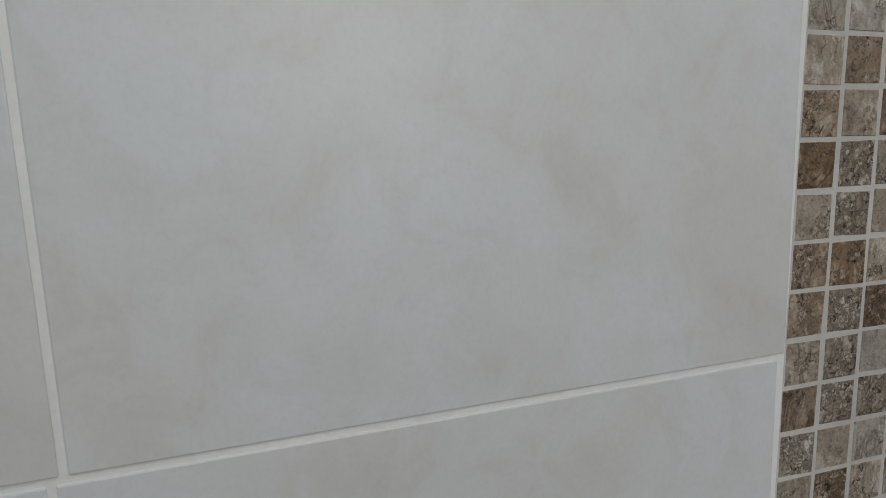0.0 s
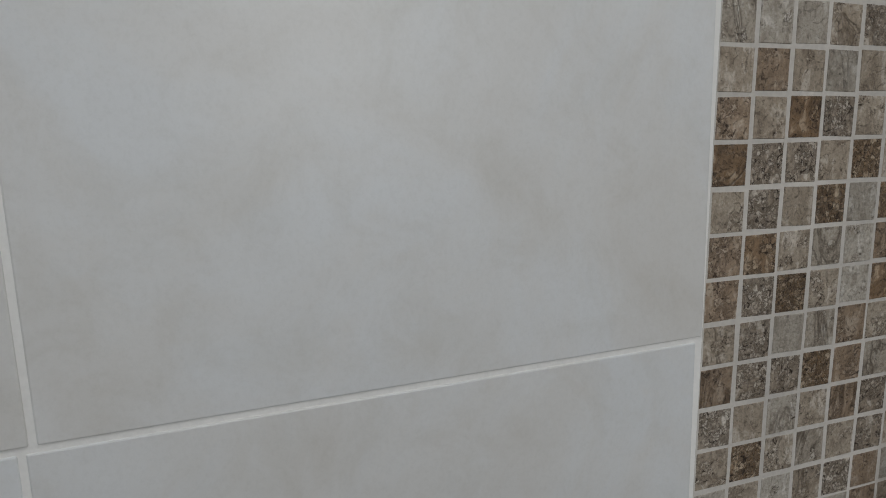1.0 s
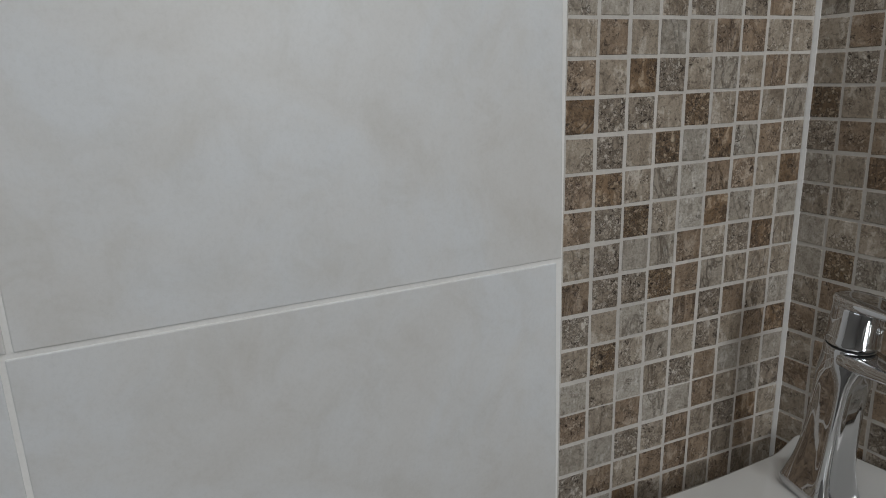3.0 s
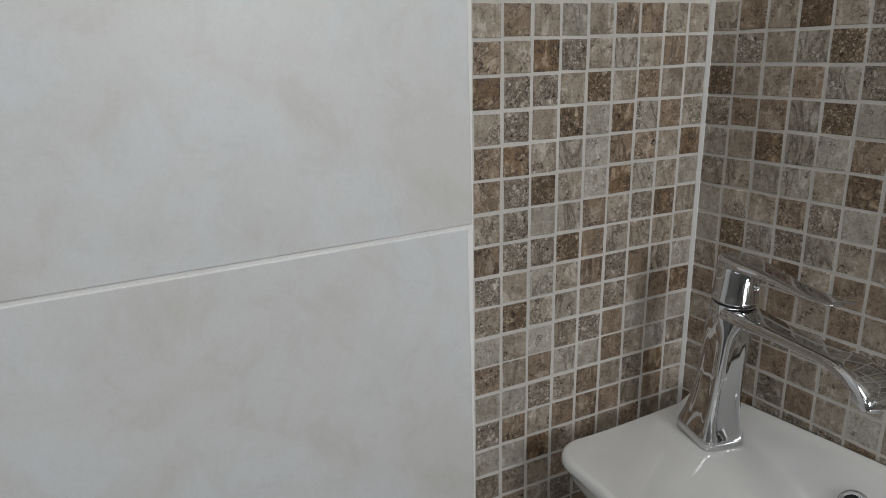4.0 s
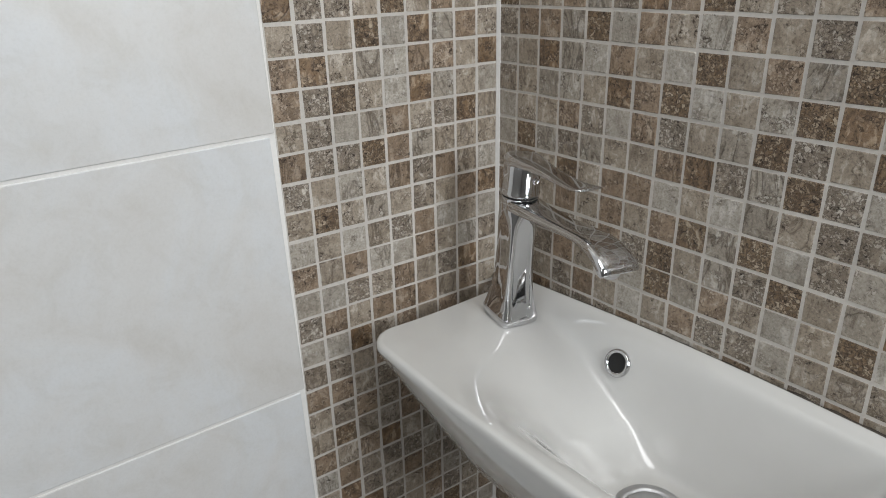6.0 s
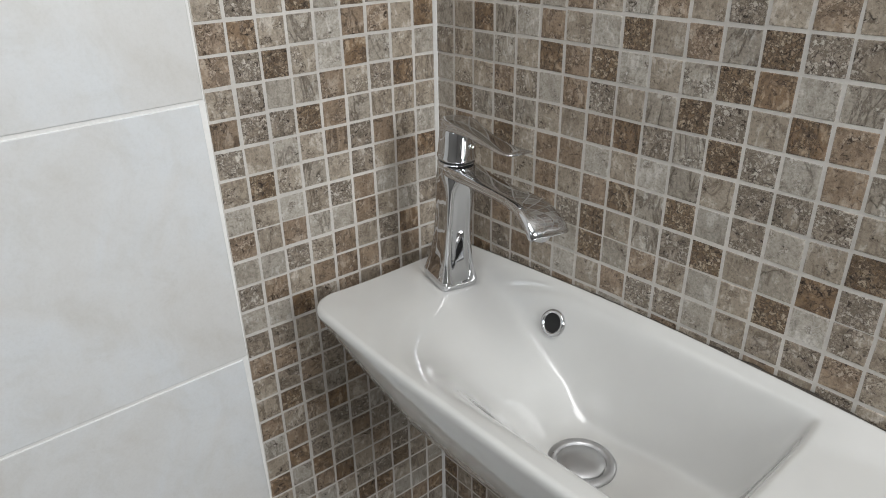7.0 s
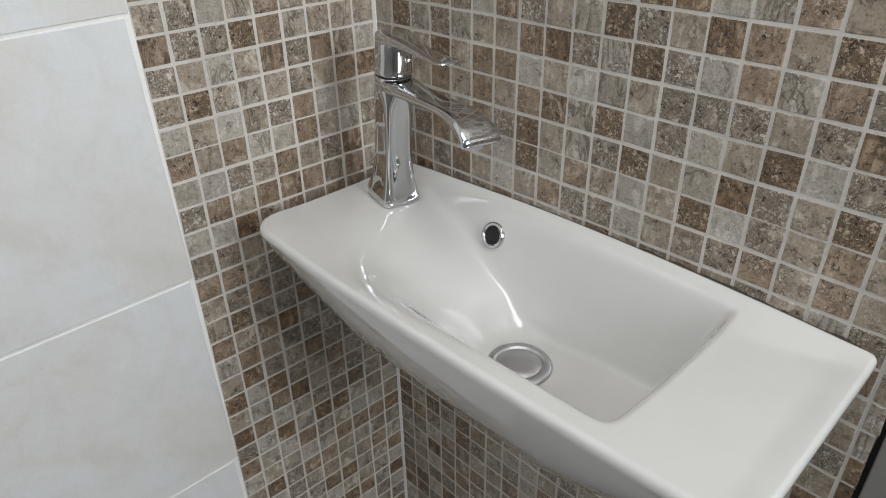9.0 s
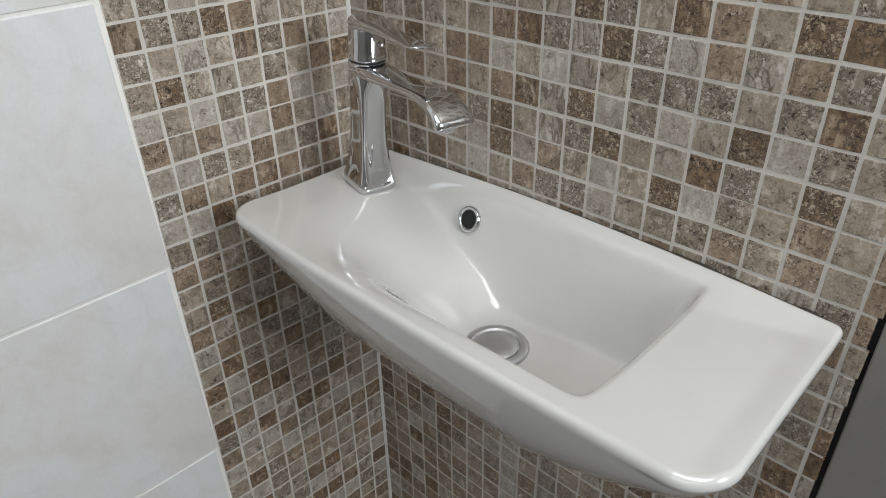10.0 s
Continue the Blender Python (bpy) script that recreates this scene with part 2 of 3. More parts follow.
def loft(rings, cap=True, closed=True):
    """Quads between rings of equally many points; caps as fans of the end rings."""
    bm = bmesh.new()
    vs = [[bm.verts.new(p) for p in r] for r in rings]
    n = len(rings[0])
    for a, b in zip(vs, vs[1:]):
        for i in range(n if closed else n - 1):
            j = (i + 1) % n
            bm.faces.new((a[i], a[j], b[j], b[i]))
    if cap:
        bm.faces.new(list(reversed(vs[0])))
        bm.faces.new(vs[-1])
    return bm


def structure(name, bm, mat, label, category, smooth=False, m=None):
    ob = part(name, bm, mat, None, label, smooth, m)
    return tagged(ob, label, category, kind="structure")


# ---- room shell ----
BACK = pose(0, 0, 0, 0, 0, math.degrees(SKEW))     # along the back wall: x right, -y out of the wall
PROUD = 0.0010                                     # tile faces over the grout
floor = structure("floor", box((-0.1, ROOM_Y - 0.1, -0.1), (ROOM_X + 0.1, 0.4, 0)), M_FLOOR, "grey tiled floor of a small washroom", "floor")
ceiling = structure("ceiling", box((-0.1, ROOM_Y - 0.1, ROOM_Z), (ROOM_X + 0.1, 0.4, ROOM_Z + 0.1)), M_CEIL, "plain white painted ceiling", "ceiling")
wall_left = structure("wall_left", box((-0.1, ROOM_Y - 0.1, 0), (-PROUD, 0.0, ROOM_Z)), M_GROUT, "wall of large pale porcelain tiles with a stone mosaic border", "wall")
part("grout", box((-0.004, -0.2398, 0), (-PROUD + 0.0001, 0.0, ROOM_Z)), M_MOSAIC_GROUT, wall_left, "pale grey grout behind the mosaic")
wall_back = structure("wall_back", box((-0.05, PROUD, 0), (0.5295, 0.1, ROOM_Z)), M_MOSAIC_GROUT, "wall of small brown and grey stone mosaic", "wall", m=BACK)
wall_far = structure("wall_far", box((0.5295, 0.03, 0), (ROOM_X + 0.05, 0.13, ROOM_Z)), M_WALL, "painted wall behind the board", "wall", m=BACK)
bm = bmesh.new()
for lo, hi in (((ROOM_X, ROOM_Y - 0.1, 0), (ROOM_X + 0.1, -0.31, ROOM_Z)), ((ROOM_X, 0.085, 0), (ROOM_X + 0.1, 0.3, ROOM_Z)),
               ((ROOM_X, -0.31, 0), (ROOM_X + 0.1, 0.085, 1.14)), ((ROOM_X, -0.31, 1.82), (ROOM_X + 0.1, 0.085, ROOM_Z))):
    add_box(bm, lo, hi)
wall_right = structure("wall_right", bm, M_WALL, "painted wall with a window opening", "wall")
# Unseen closing wall; its opening is made up to go with the front fill.
bm = bmesh.new()
for lo, hi in (((-0.1, ROOM_Y - 0.1, 0), (0.55, ROOM_Y, ROOM_Z)), ((1.35, ROOM_Y - 0.1, 0), (ROOM_X + 0.1, ROOM_Y, ROOM_Z)), ((0.55, ROOM_Y - 0.1, 2.15), (1.35, ROOM_Y, ROOM_Z)), ((0.55, ROOM_Y - 0.1, 0), (1.35, ROOM_Y, 1.45))):
    add_box(bm, lo, hi)
wall_front = structure("wall_front", bm, M_WALL, "unseen painted wall with an opening added behind the fill lamp", "wall")
corner_seal = structure("trim_corner", loft([[(-0.002, 0.003, z), (-0.0008, -0.0024, z), (0.0004, -0.0020, z), (0.0010, -0.0014, z), (0.0016, -0.0008, z), (0.0024, -0.0002, z), (0.0030, 0.003, z)] for z in (0.0, 1.2, ROOM_Z)]),
                        plain("white_sealant", (0.66, 0.64, 0.61), 0.6, grain=0.08), "white sealant bead in the tiled corner", "sealant")

# grey board beside the mosaic, with a dark gap before it
board = new("door_frame")
tagged(board, "grey door frame beside the mosaic edge", "door frame")
board.matrix_world = BACK
part("side_board", box((0.5345, 0.0005, 0.0), (0.66, 0.028, 2.1), 0.0015, 2), M_BOARD, board)
# Strip added in the gap; its black stands in for the shade there.
part("backing_strip", box((0.5297, 0.008, 0.0), (0.5343, 0.028, 2.1)), M_DARK, board, "black strip standing in for the shade in the gap")

def disc_rings(profile, n=32, cx=0.0, cy=0.0):
    return [[(cx + r * math.cos(2 * math.pi * i / n), cy + r * math.sin(2 * math.pi * i / n), z) for i in range(n)] for r, z in profile]

# ---- washbasin: u along the back wall, v out of it, z from the rim ----
U0, U1, V1 = 0.026, 0.5155, 0.1985
UL, UR = 0.035, 0.421          # the bowl's ends
DU, DV = 0.286, 0.096          # the drain


def smooth_step(a, b, x):
    t = min(1.0, max(0.0, (x - a) / (b - a)))
    return t * t * (3 - 2 * t)


def outline(n):
    """The rim seen from above: a rounded oblong with a slightly bowed front."""
    pts = []
    corners = ((U1 - 0.006, 0.008, 0.006, -90), (U1 - 0.030, V1 - 0.034, 0.030, 0), (U0 + 0.033, V1 - 0.036, 0.030, 90), (U0 + 0.006, 0.008, 0.006, 180))
    for cu, cv, r, a0 in corners:
        for i in range(13):
            a = radians(a0 + 90 * i / 12)
            pts.append((cu + r * math.cos(a), cv + r * math.sin(a)))
    pts = [Vector(p) for p in pts]
    lengths = [0.0]
    for a, b in zip(pts, pts[1:] + pts[:1]):
        lengths.append(lengths[-1] + (b - a).length)
    out = []
    k = 0
    for i in range(n):
        s = lengths[-1] * i / n
        while lengths[k + 1] < s:
            k += 1
        a, b = pts[k], pts[(k + 1) % len(pts)]
        p = a.lerp(b, (s - lengths[k]) / max(1e-9, lengths[k + 1] - lengths[k]))
        f = (p.x - U0) / (U1 - U0)
        bow = 0.007 * math.sin(math.pi * min(1, max(0, f))) * smooth_step(0.08, V1, p.y)
        out.append(Vector((p.x, p.y + bow)))
    return out


def soft_min(values, k):
    low = min(values)
    return low - k * math.log(sum(math.exp(-(x - low) / k) for x in values))


def soft_plus(x, k):
    return x if x > 12 * k else k * math.log1p(math.exp(x / k))


def bowl_depth(u, v):
    """Depth below the rim of the basin's upper surface."""
    # the tap deck slides in a long ramp to the floor, which falls a little to the front
    ramp = 0.079 * smooth_step(0.074, 0.296, u)
    floor_depth = ramp * (1 + 1.6 * max(0.0, min(0.09, v - 0.058)))
    level = 1 - smooth_step(0.024, 0.075, math.hypot(u - DU, v - DV))
    floor_depth += (0.0855 - floor_depth) * level
    right, late = smooth_step(0.12, 0.28, u), smooth_step(0.13, 0.40, u)
    back = (v - 0.020) * (1.75 + 0.75 * right)
    front = (V1 - 0.0195 - v) * (0.75 + 1.65 * late)
    end = (UR + 0.003 - 0.003 * smooth_step(0.10, 0.19, v) - u) * 2.6
    basin_floor = soft_min((floor_depth, back), 0.0050 + 0.004 * (1 - right))
    deep = soft_plus(soft_min((basin_floor, soft_min((front, end), 0.015)), 0.0082 + 0.012 * (1 - late)) - 0.0005, 0.0034 + 0.0075 * (1 - late))
    # a raised ledge along the wall, narrower towards the shelf's end, and a faint lip at the end of the shelf
    along = min(1.0, max(0.0, (u - U0) / (U1 - U0)))
    wide = 0.036 + 0.006 * smooth_step(0.25, 0.42, u) - 0.017 * smooth_step(0.43, 0.51, u)
    crown = -(0.006 + 0.009 * math.sin(math.pi * along)) * soft_plus(1 - max(v, 0.005) / wide, 0.05)
    lip = -0.0018 * (1 - smooth_step(0.003, 0.024, U1 - u)) * smooth_step(0.0, 0.03, v)
    return deep + lip + crown


# how far in and how far below the rim the underside runs, from the foot up
UNDERSIDE = ((0.97, 0.127), (0.85, 0.1255), (0.70, 0.120), (0.55, 0.111), (0.42, 0.100), (0.31, 0.088), (0.22, 0.0745), (0.14, 0.0585),
             (0.085, 0.0440), (0.05, 0.0325), (0.025, 0.0225), (0.010, 0.0145), (0.002, 0.0085), (0.0, 0.006))


def basin_mesh():
    n, rings_in = 640, 90
    rim = outline(n)
    spine = [Vector((min(U1 - 0.07, max(U0 + 0.07, p.x)), 0.098)) for p in rim]
    rings = []
    # underside, from the foot up to the rim: deepest under the bowl, shallow at both ends
    for inset, drop in UNDERSIDE:
        ring = []
        for p, s in zip(rim, spine):
            q = p.lerp(s, inset)
            keep = 1 - smooth_step(0.0, 0.05, p.y)
            y = q.y * (1 - keep) + p.y * keep
            f = min(1, max(0, (p.x - U0) / (U1 - U0)))
            low = max(0.009, drop * (0.40 + 0.60 * min(1.0, 1.22 * math.sin(math.pi * f) ** 0.85))) if drop > 0.009 else drop
            if inset > 0.5:
                low = max(low, bowl_depth(q.x, y) + 0.008)
            ring.append((q.x, -y, -low - (bowl_depth(p.x, p.y) if drop < 0.02 else 0)))
        rings.append(ring)
    for inset, drop in ((0.006, 0.0032), (0.02, 0.0012), (0.04, 0.0003)):
        rings.append([(q.x, -q.y, -drop - bowl_depth(q.x, q.y)) for q in (p.lerp(s, inset) for p, s in zip(rim, spine))])
    for k in range(1, rings_in):
        f = 0.04 + 0.96 * k / (rings_in - 1)
        rings.append([(q.x, -q.y, -bowl_depth(q.x, q.y)) for q in (p.lerp(s, f) for p, s in zip(rim, spine))])
    return loft(rings, cap=False)


def basin_top_z(u, v):
    return -bowl_depth(u, v)


basin = new("washbasin")
basin.matrix_world = pose(0, 0, RIM) @ BACK @ pose(0, -0.0005, 0)
tagged(basin, "small white glazed ceramic wall-hung washbasin with a side shelf", "washbasin")
body = part("body", basin_mesh(), M_CERAMIC, basin, smooth=True)
# drain
dz = basin_top_z(DU, DV)
drain = part("drain", loft(disc_rings([(0.008, -0.004), (0.0280, -0.002), (0.0285, 0.0005), (0.0272, 0.0022), (0.024, 0.0024), (0.0208, 0.0020), (0.0203, -0.002), (0.001, -0.002)], 48)), M_CHROME_SATIN, basin, "round metal drain flange", True, pose(DU, -DV, dz + 0.001))
part("plug", loft(disc_rings([(0.0192, -0.002), (0.0195, 0.0016), (0.0188, 0.0024), (0.010, 0.0028), (0.002, 0.0029)], 48)), M_CHROME_SATIN, drain, "metal push plug", True)
# overflow ring in the sloping back
OU, OV = 0.196, 0.030
while bowl_depth(OU, OV) < 0.0115:
    OV += 0.0002
oz = basin_top_z(OU, OV)
slope = (basin_top_z(OU, OV + 0.004) - basin_top_z(OU, OV - 0.004)) / 0.008
tilt = min(64.0, math.degrees(math.atan(-slope)))
overflow = part("overflow_ring", loft(disc_rings([(0.0125, -0.004), (0.0130, 0.0005), (0.0122, 0.0022), (0.0108, 0.0028), (0.0092, 0.002), (0.0086, 0.0), (0.0086, -0.006)], 40), cap=False), M_CHROME, basin, "chrome overflow ring", True, pose(OU, -OV, oz, tilt) @ pose(0, 0, 0.0012))
# No hole is cut in the bowl; a black disc paints its inner shade.
part("overflow_hole", loft(disc_rings([(0.0088, 0.0), (0.006, -0.0002), (0.001, -0.0003)], 32)), M_DARK, overflow, "black disc standing in for the shaded overflow opening")

# dirty dark joint between the basin and the wall
bm = bmesh.new()
rows = []
for i in range(121):
    u = 0.055 + 0.450 * i / 120
    top = -bowl_depth(u, 0.003) - 0.0042 + 0.0026 * max(0.0, noise.noise((u * 60, 3.1, 0.7)) + 0.15) * smooth_step(0.06, 0.25, u)
    rows.append([bm.verts.new(p) for p in ((u, 0.0008, top - 0.004), (u, 0.0006, top + 0.0006), (u, -0.0016, top), (u, -0.0028, top - 0.0015))])
for a, d in zip(rows, rows[1:]):
    for k in range(3):
        bm.faces.new((a[k], a[k + 1], d[k + 1], d[k]))
part("wall_joint", bm, plain("grimy_sealant", (0.055, 0.045, 0.035), 0.8, grain=0.4, scale=80), basin, "dark grimy joint along the wall", True)

# ---- tap ----
def squircle(cx, cy, rx, ry, z, n=40, power=4.0):
    ring = []
    for i in range(n):
        a = 2 * math.pi * i / n
        c, s = math.cos(a), math.sin(a)
        ring.append((cx + rx * math.copysign(abs(c) ** (2 / power), c), cy + ry * math.copysign(abs(s) ** (2 / power), s), z))
    return ring


def bar(path, n=24, power=3.0):
    """A tapering bar along x: (x, z, half width, half height, tilt of the section)."""
    rings = []
    for x, z, w, h, t in path:
        ring = []
        for i in range(n):
            a = 2 * math.pi * i / n
            c, s = math.cos(a), math.sin(a)
            dy = w * math.copysign(abs(c) ** (2 / power), c)
            dn = h * math.copysign(abs(s) ** (2 / power), s)
            ring.append((x - dn * math.sin(radians(t)), dy, z + dn * math.cos(radians(t))))
        rings.append(ring)
    return loft(rings)


def column_ring(rx, ry, z, power, dent, n=96):
    """A rounded square whose four sides are hollowed by dent."""
    ring = []
    for i, (x, y, _) in enumerate(squircle(0, 0, rx, ry, z, n, power)):
        hollow = 1 - dent * (0.5 + 0.5 * math.cos(8 * math.pi * i / n)) ** 1.6
        ring.append((x * hollow, y * hollow, z))
    return ring


tap = new("basin_tap")
tap.matrix_world = pose(0.0845, -0.0525, RIM - 0.002, 0, 5) @ pose(0, 0, 0, 0, 0, -10)
tagged(tap, "polished chrome mixer tap standing on the washbasin", "tap")


def tap_part(name, bm, mat, label="", m=None, parent=None):
    for v in bm.verts:
        v.co.z *= 1.022
    return part(name, bm, mat, parent or tap, label, True, m)


column = [(0.0222, 0.0198, -0.005, 5, 0.0), (0.0232, 0.0208, -0.0035, 6, 0.0), (0.0233, 0.0209, 0.0020, 6, 0.0), (0.0226, 0.0202, 0.0045, 5.6, 0.01), (0.0214, 0.0192, 0.010, 5.0, 0.04),
          (0.0198, 0.0179, 0.017, 4.6, 0.07), (0.0182, 0.0166, 0.026, 4.4, 0.09), (0.0168, 0.0155, 0.037, 4.2, 0.10), (0.0158, 0.0148, 0.052, 4.2, 0.10), (0.0154, 0.0146, 0.070, 4.2, 0.10),
          (0.0157, 0.0150, 0.086, 4.0, 0.09), (0.0162, 0.0156, 0.096, 3.6, 0.06), (0.0166, 0.0161, 0.102, 3.0, 0.02), (0.0169, 0.0167, 0.107, 2.3, 0.0), (0.0172, 0.0170, 0.112, 2.05, 0.0), (0.0173, 0.0171, 0.1195, 2, 0.0), (0.0166, 0.0164, 0.1207, 2, 0.0)]
tap_part("body", loft([column_ring(*row) for row in column]), M_CHROME)
tap_part("collar", loft(disc_rings([(0.0150, 0.1203), (0.0166, 0.1207), (0.0169, 0.1214), (0.0166, 0.1221), (0.0150, 0.1225)], 48)), M_DARK, "dark ring below the lever")
tap_part("cartridge_cap", loft(disc_rings([(0.0160, 0.1222), (0.0174, 0.1226), (0.0179, 0.1236), (0.0179, 0.1252), (0.0174, 0.1264), (0.0171, 0.130), (0.0168, 0.140), (0.0166, 0.1490), (0.0160, 0.1515), (0.002, 0.1520)], 48)), M_CHROME)
spout = tap_part("spout", bar([(-0.006, 0.1140, 0.0150, 0.0060, 0), (0.006, 0.1140, 0.0164, 0.0062, 0), (0.016, 0.1142, 0.0160, 0.0060, 4), (0.028, 0.1152, 0.0148, 0.0055, 6), (0.045, 0.1170, 0.0134, 0.0048, 6), (0.065, 0.1192, 0.0126, 0.0043, 6), (0.085, 0.1218, 0.0128, 0.0041, 5), (0.100, 0.1238, 0.0138, 0.0042, 1), (0.112, 0.1245, 0.0150, 0.0046, -10), (0.124, 0.1232, 0.0163, 0.0050, -28), (0.133, 0.1203, 0.0173, 0.0052, -44), (0.1395, 0.1165, 0.0178, 0.0050, -56), (0.1432, 0.1125, 0.0178, 0.0044, -66), (0.1436, 0.1114, 0.0168, 0.0030, -66)], 48, 4.0), M_CHROME)
tap_part("aerator", loft(disc_rings([(0.0105, 0.004), (0.0105, -0.0035), (0.0096, -0.0048), (0.0080, -0.0050), (0.0078, -0.0036), (0.003, -0.0036)], 32)), M_CHROME_SATIN, "water outlet under the spout", pose(0.1315, 0, 0.1148, 0, 24), spout)
tap_part("lever", bar([(-0.0168, 0.1530, 0.0030, 0.0026, 0), (-0.0156, 0.1530, 0.0076, 0.0036, 0), (-0.0120, 0.1532, 0.0122, 0.0042, 0), (-0.0060, 0.1534, 0.0156, 0.0045, 0), (0.0010, 0.1537, 0.0166, 0.0046, 1), (0.0080, 0.1540, 0.0160, 0.0044, 2), (0.016, 0.1543, 0.0142, 0.0040, 2), (0.027, 0.1548, 0.0116, 0.0034, 1), (0.040, 0.1552, 0.0100, 0.0028, 0), (0.056, 0.1556, 0.0094, 0.0024, 1), (0.070, 0.1563, 0.0098, 0.0021, 4), (0.083, 0.1577, 0.0108, 0.0018, 9), (0.093, 0.1597, 0.0114, 0.0014, 12), (0.098, 0.1610, 0.0108, 0.0010, 13)], 40, 3.6), M_CHROME)
tap_part("set_screw", loft(disc_rings([(0.0030, -0.001), (0.0030, 0.0010), (0.0021, 0.0013), (0.0019, 0.0002), (0.0005, 0.0002)], 20)), M_CHROME, "small round screw plug", pose(0.0163, 0.0050, 0.1405, 0, 0, 17) @ pose(0, 0, 0, 0, 90, 0))

# ---- large wall tiles ----
ROW, COL, EDGE = 0.2515, 0.3425, 0.2396
JOINT = 0.0030
GROUT_EDGE = EDGE + 0.0015
big = mesh_from(box((-0.004, -(COL - JOINT) / 2, -(ROW - JOINT) / 2), (PROUD, (COL - JOINT) / 2, (ROW - JOINT) / 2), 0.0009, 2), "large_tile", M_LARGE)
for r in range(-5, 5):
    for c in range(4):
        y = -(GROUT_EDGE + COL * (c + 0.5))
        if y < ROOM_Y + COL / 2:
            continue
        z = BASE - 0.0106 + ROW * (r + 0.5) - 0.0179 * (-y - EDGE)
        if not ROW / 2 - 0.03 < z < ROOM_Z - ROW / 2:
            continue
        ob = new("tile", big)
        ob.parent = wall_left
        ob.matrix_local = pose(-PROUD + rng.uniform(-0.0002, 0.0001), y, z, math.degrees(0.0179))

# ---- mosaic ----
# which stone lies where, row by row from the edge of the large tiles to the corner, and from the corner to the board
LEFT_MAP = {
    -6: "gbglgbbgg", -5: "bgdsgvgbg", -4: "dssgpgbgv", -3: "gsgpldvbg", -2: "bdgvlbbgd", -1: "bspgldvgl",
    0: "gslvbgsdg", 1: "bsspbvggg", 2: "sglgbsbgl", 3: "gpgvgsgbd", 4: "lglgsblgl", 5: "bgbllbgls", 6: "llsgbgsdg",
    7: "sbgbbbgbg", 8: "lldgbgbgg", 9: "ssgbgsbgb", 10: "bbgssgbdg", 11: "gsbgbgdgb", 12: "gpgvbgsbg", 13: "bgbdgsgbg",
    14: "lbgssvgbs", 15: "gdsgbgsdb", 16: "dldsgbvgb", 17: "glbdgbsgb",
}
BACK_MAP = {
    -6: "gbgdgsggbggbgblsbdg", -5: "gsgvpsbdlsgbglgbgsg", -4: "pggbvsdbpgsgbgdgbgl", -3: "sbbvplbglbgsgbgglgb", -2: "lgdvlbglpgbvpssbgbg",
    -1: "sgvvgdbplgvpdlvbgsg", 0: "lggbslbsgvpsgdbgpdg", 1: "lpvsvggbdsvpslbvbsg", 2: "gbgpgbblglvgsssgsdg", 3: "bsgbgbgbpvplslgplsg",
    4: "gbgsgbspgvspgvdsgpg", 5: "bgsbgglpvbglgplsgbg", 6: "gbgsbglgbsslggsbgbg", 7: "gbdgsgbglgbgsbgsgls",
}
JOINT_WIDE = 0.0020
PIECE = PITCH - JOINT_WIDE


def mosaic_piece(letter, wide):
    """One stone with its corners worn a little out of square."""
    bm = box((-wide / 2, 0.0, -PIECE / 2), (wide / 2, 0.004, PIECE / 2), 0.0005, 1)
    for sx, sz in ((-1, -1), (-1, 1), (1, -1), (1, 1)):
        dx, dz = -sx * rng.uniform(-0.0001, 0.0005), -sz * rng.uniform(-0.0001, 0.0005)
        for v in bm.verts:
            if v.co.x * sx > 0 and v.co.z * sz > 0:
                v.co.x += dx
                v.co.z += dz
    return mesh_from(bm, "mosaic_" + letter, M_STONE[letter])


def letter_at(table, k, c):
    row = table.get(k, "")
    if c < len(row) and row[c] in M_STONE:
        return row[c]
    return rng.choices("lgbdspv", (14, 28, 22, 6, 14, 6, 10))[0]


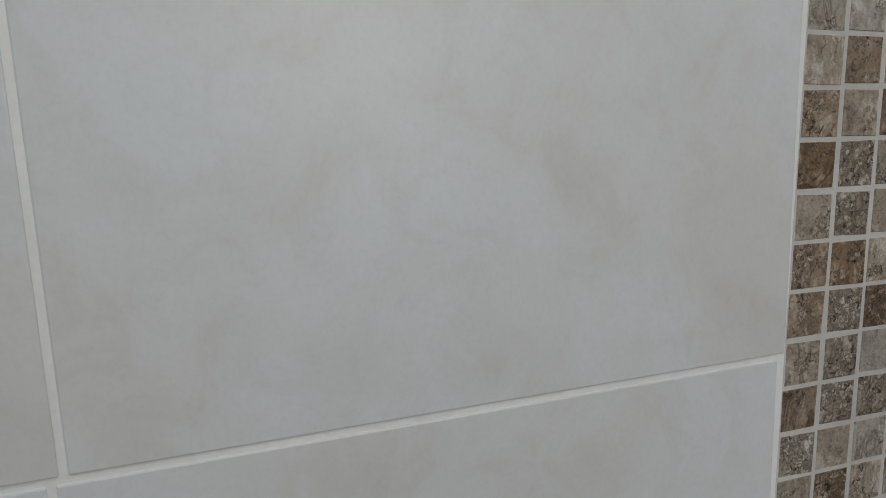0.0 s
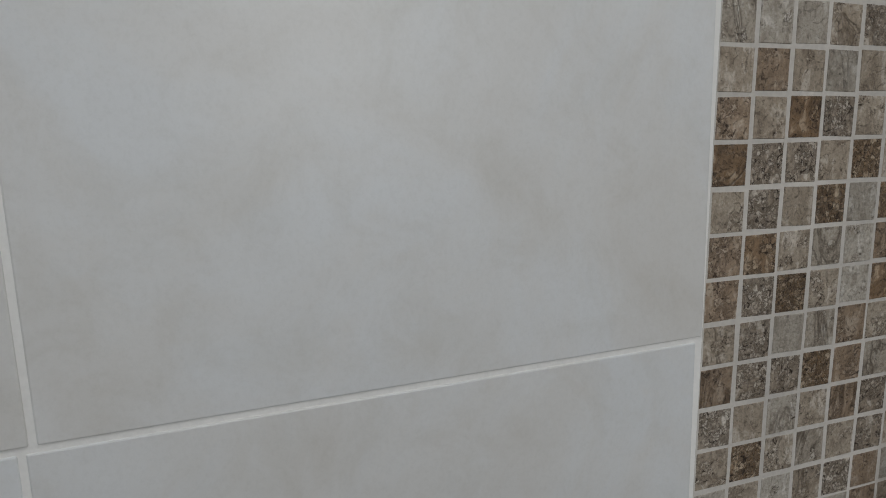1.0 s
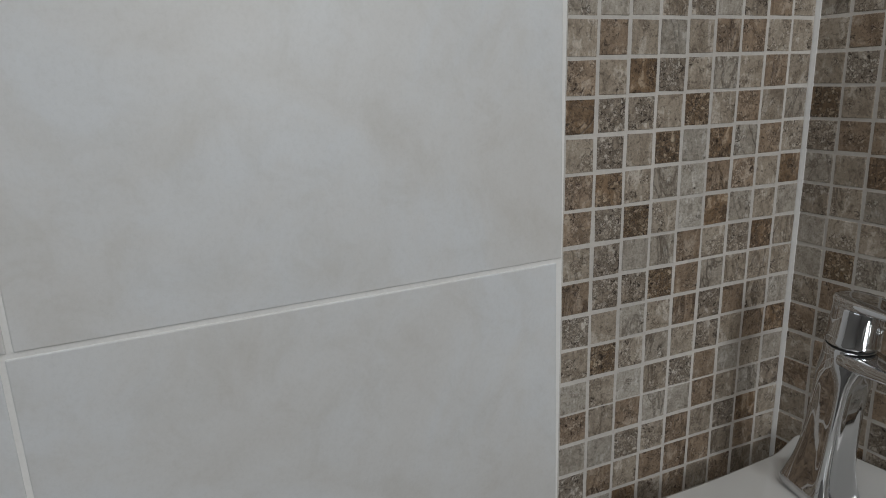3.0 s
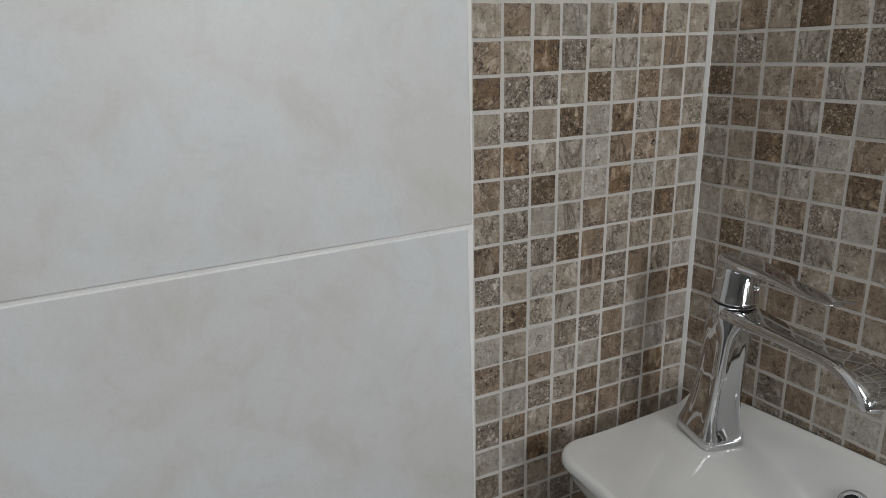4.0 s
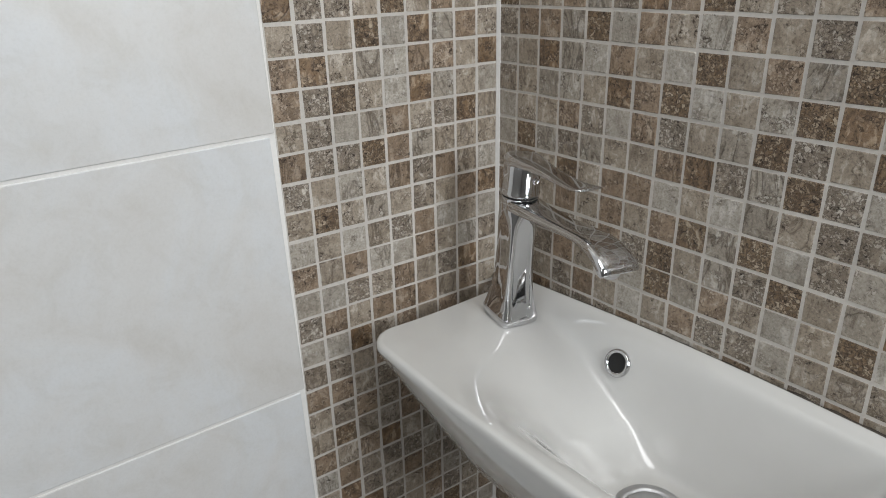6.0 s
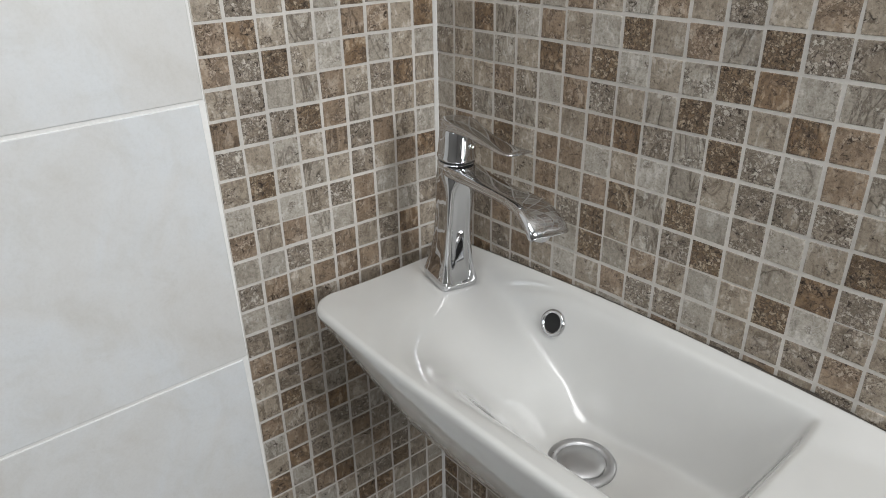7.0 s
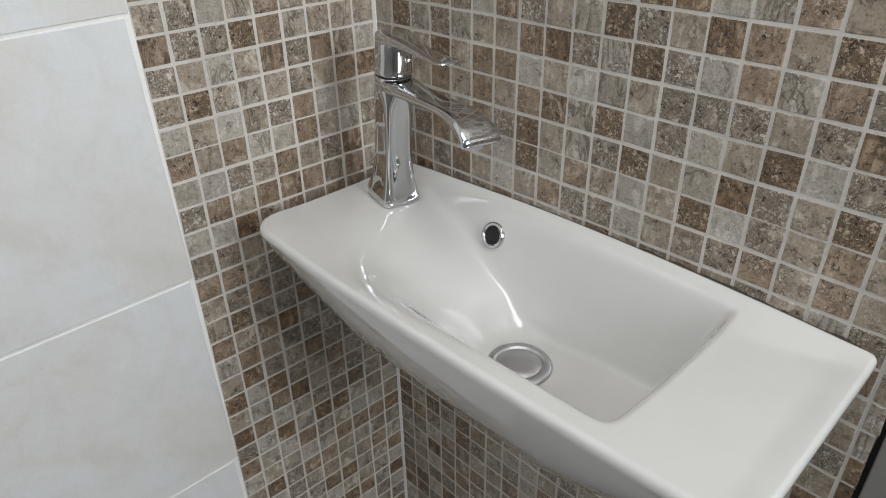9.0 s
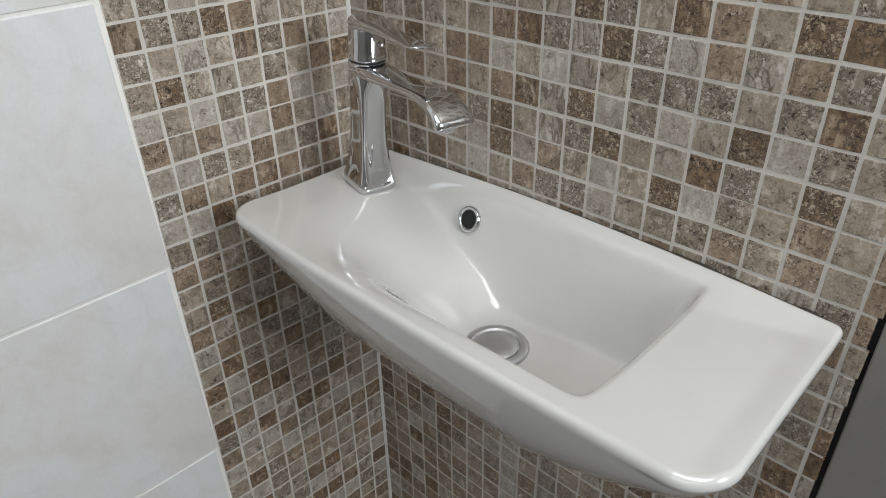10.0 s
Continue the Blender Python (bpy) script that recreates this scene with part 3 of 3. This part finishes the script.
def lay(wall, table, cols, rows, near, step_c, place):
    """Lays a mosaic field; near(c, k) tells which pieces are objects of their own."""
    rest = {}
    pieces = {letter: [mosaic_piece(letter, step_c - JOINT_WIDE) for _ in range(5)] for letter in M_STONE}
    for k in rows:
        for c in range(cols):
            letter = letter_at(table, k, c)
            seam = 0.0005 if k == 4 else (-0.0005 if k == 5 else 0.0)
            m = place(c + 0.5, k + 0.5) @ pose(rng.uniform(-0.0003, 0.0003), -0.0004 + rng.uniform(-0.00015, 0.00015), rng.uniform(-0.0003, 0.0003) - seam, rng.uniform(-0.35, 0.35), rng.uniform(-0.6, 0.6), rng.uniform(-0.35, 0.35))
            if near(c, k):
                ob = new("mosaic_tile", rng.choice(pieces[letter]))
                ob.parent = wall
                ob.matrix_local = wall.matrix_world.inverted() @ m
            else:
                rest.setdefault(letter, []).append(m)
    for letter, places in rest.items():
        verts, faces = [], []
        for m in places:
            src = rng.choice(pieces[letter])
            o = len(verts)
            verts += [tuple(m @ v.co) for v in src.vertices]
            faces += [tuple(o + i for i in f.vertices) for f in src.polygons]
        me = bpy.data.meshes.new("mosaic_rest")
        me.from_pydata(verts, [], faces)
        me.materials.append(M_STONE[letter])
        ob = new("mosaic_field", me)
        ob.parent = wall
        ob.matrix_parent_inverse = wall.matrix_world.inverted()
        tagged(ob, kind="stuff")


PL = PITCH * (1 + 0.0108)
PB = PITCH * (1 + 0.0343)


def left_place(c, k):
    d = (9 - c) * PL
    return pose(-PROUD, -d, BASE - k * PITCH + (-0.0130) * d) @ pose(0, 0, 0, 0, 0, 90)


def back_place(c, k):
    d = c * PB
    return BACK @ pose(d, PROUD, BASE - k * PITCH + (0.0049) * d)


bpy.context.view_layer.update()
lay(wall_left, LEFT_MAP, 9, range(-14, 38), lambda c, k: -7 <= k < 26, PL, left_place)
lay(wall_back, BACK_MAP, 19, range(-14, 38), lambda c, k: -7 <= k < 8, PB, back_place)

# cut pieces at the ragged end of the back mosaic
for k in range(-14, 38):
    wide = 0.0105 + rng.uniform(-0.0016, 0.0012)
    letter = letter_at(BACK_MAP, k, 19)
    bm = box((-0.0005, 0.0, -PIECE / 2), (wide, 0.004, PIECE / 2), 0.0004, 1)
    for v in bm.verts:
        if v.co.x > wide / 2:
            v.co.x += rng.uniform(-0.0009, 0.0009)
    ob = new("mosaic_tile", mesh_from(bm, "mosaic_cut", M_STONE[letter]))
    ob.parent = wall_back
    ob.matrix_local = wall_back.matrix_world.inverted() @ back_place(19, k + 0.5) @ pose(0.0018, -0.0004, 0)
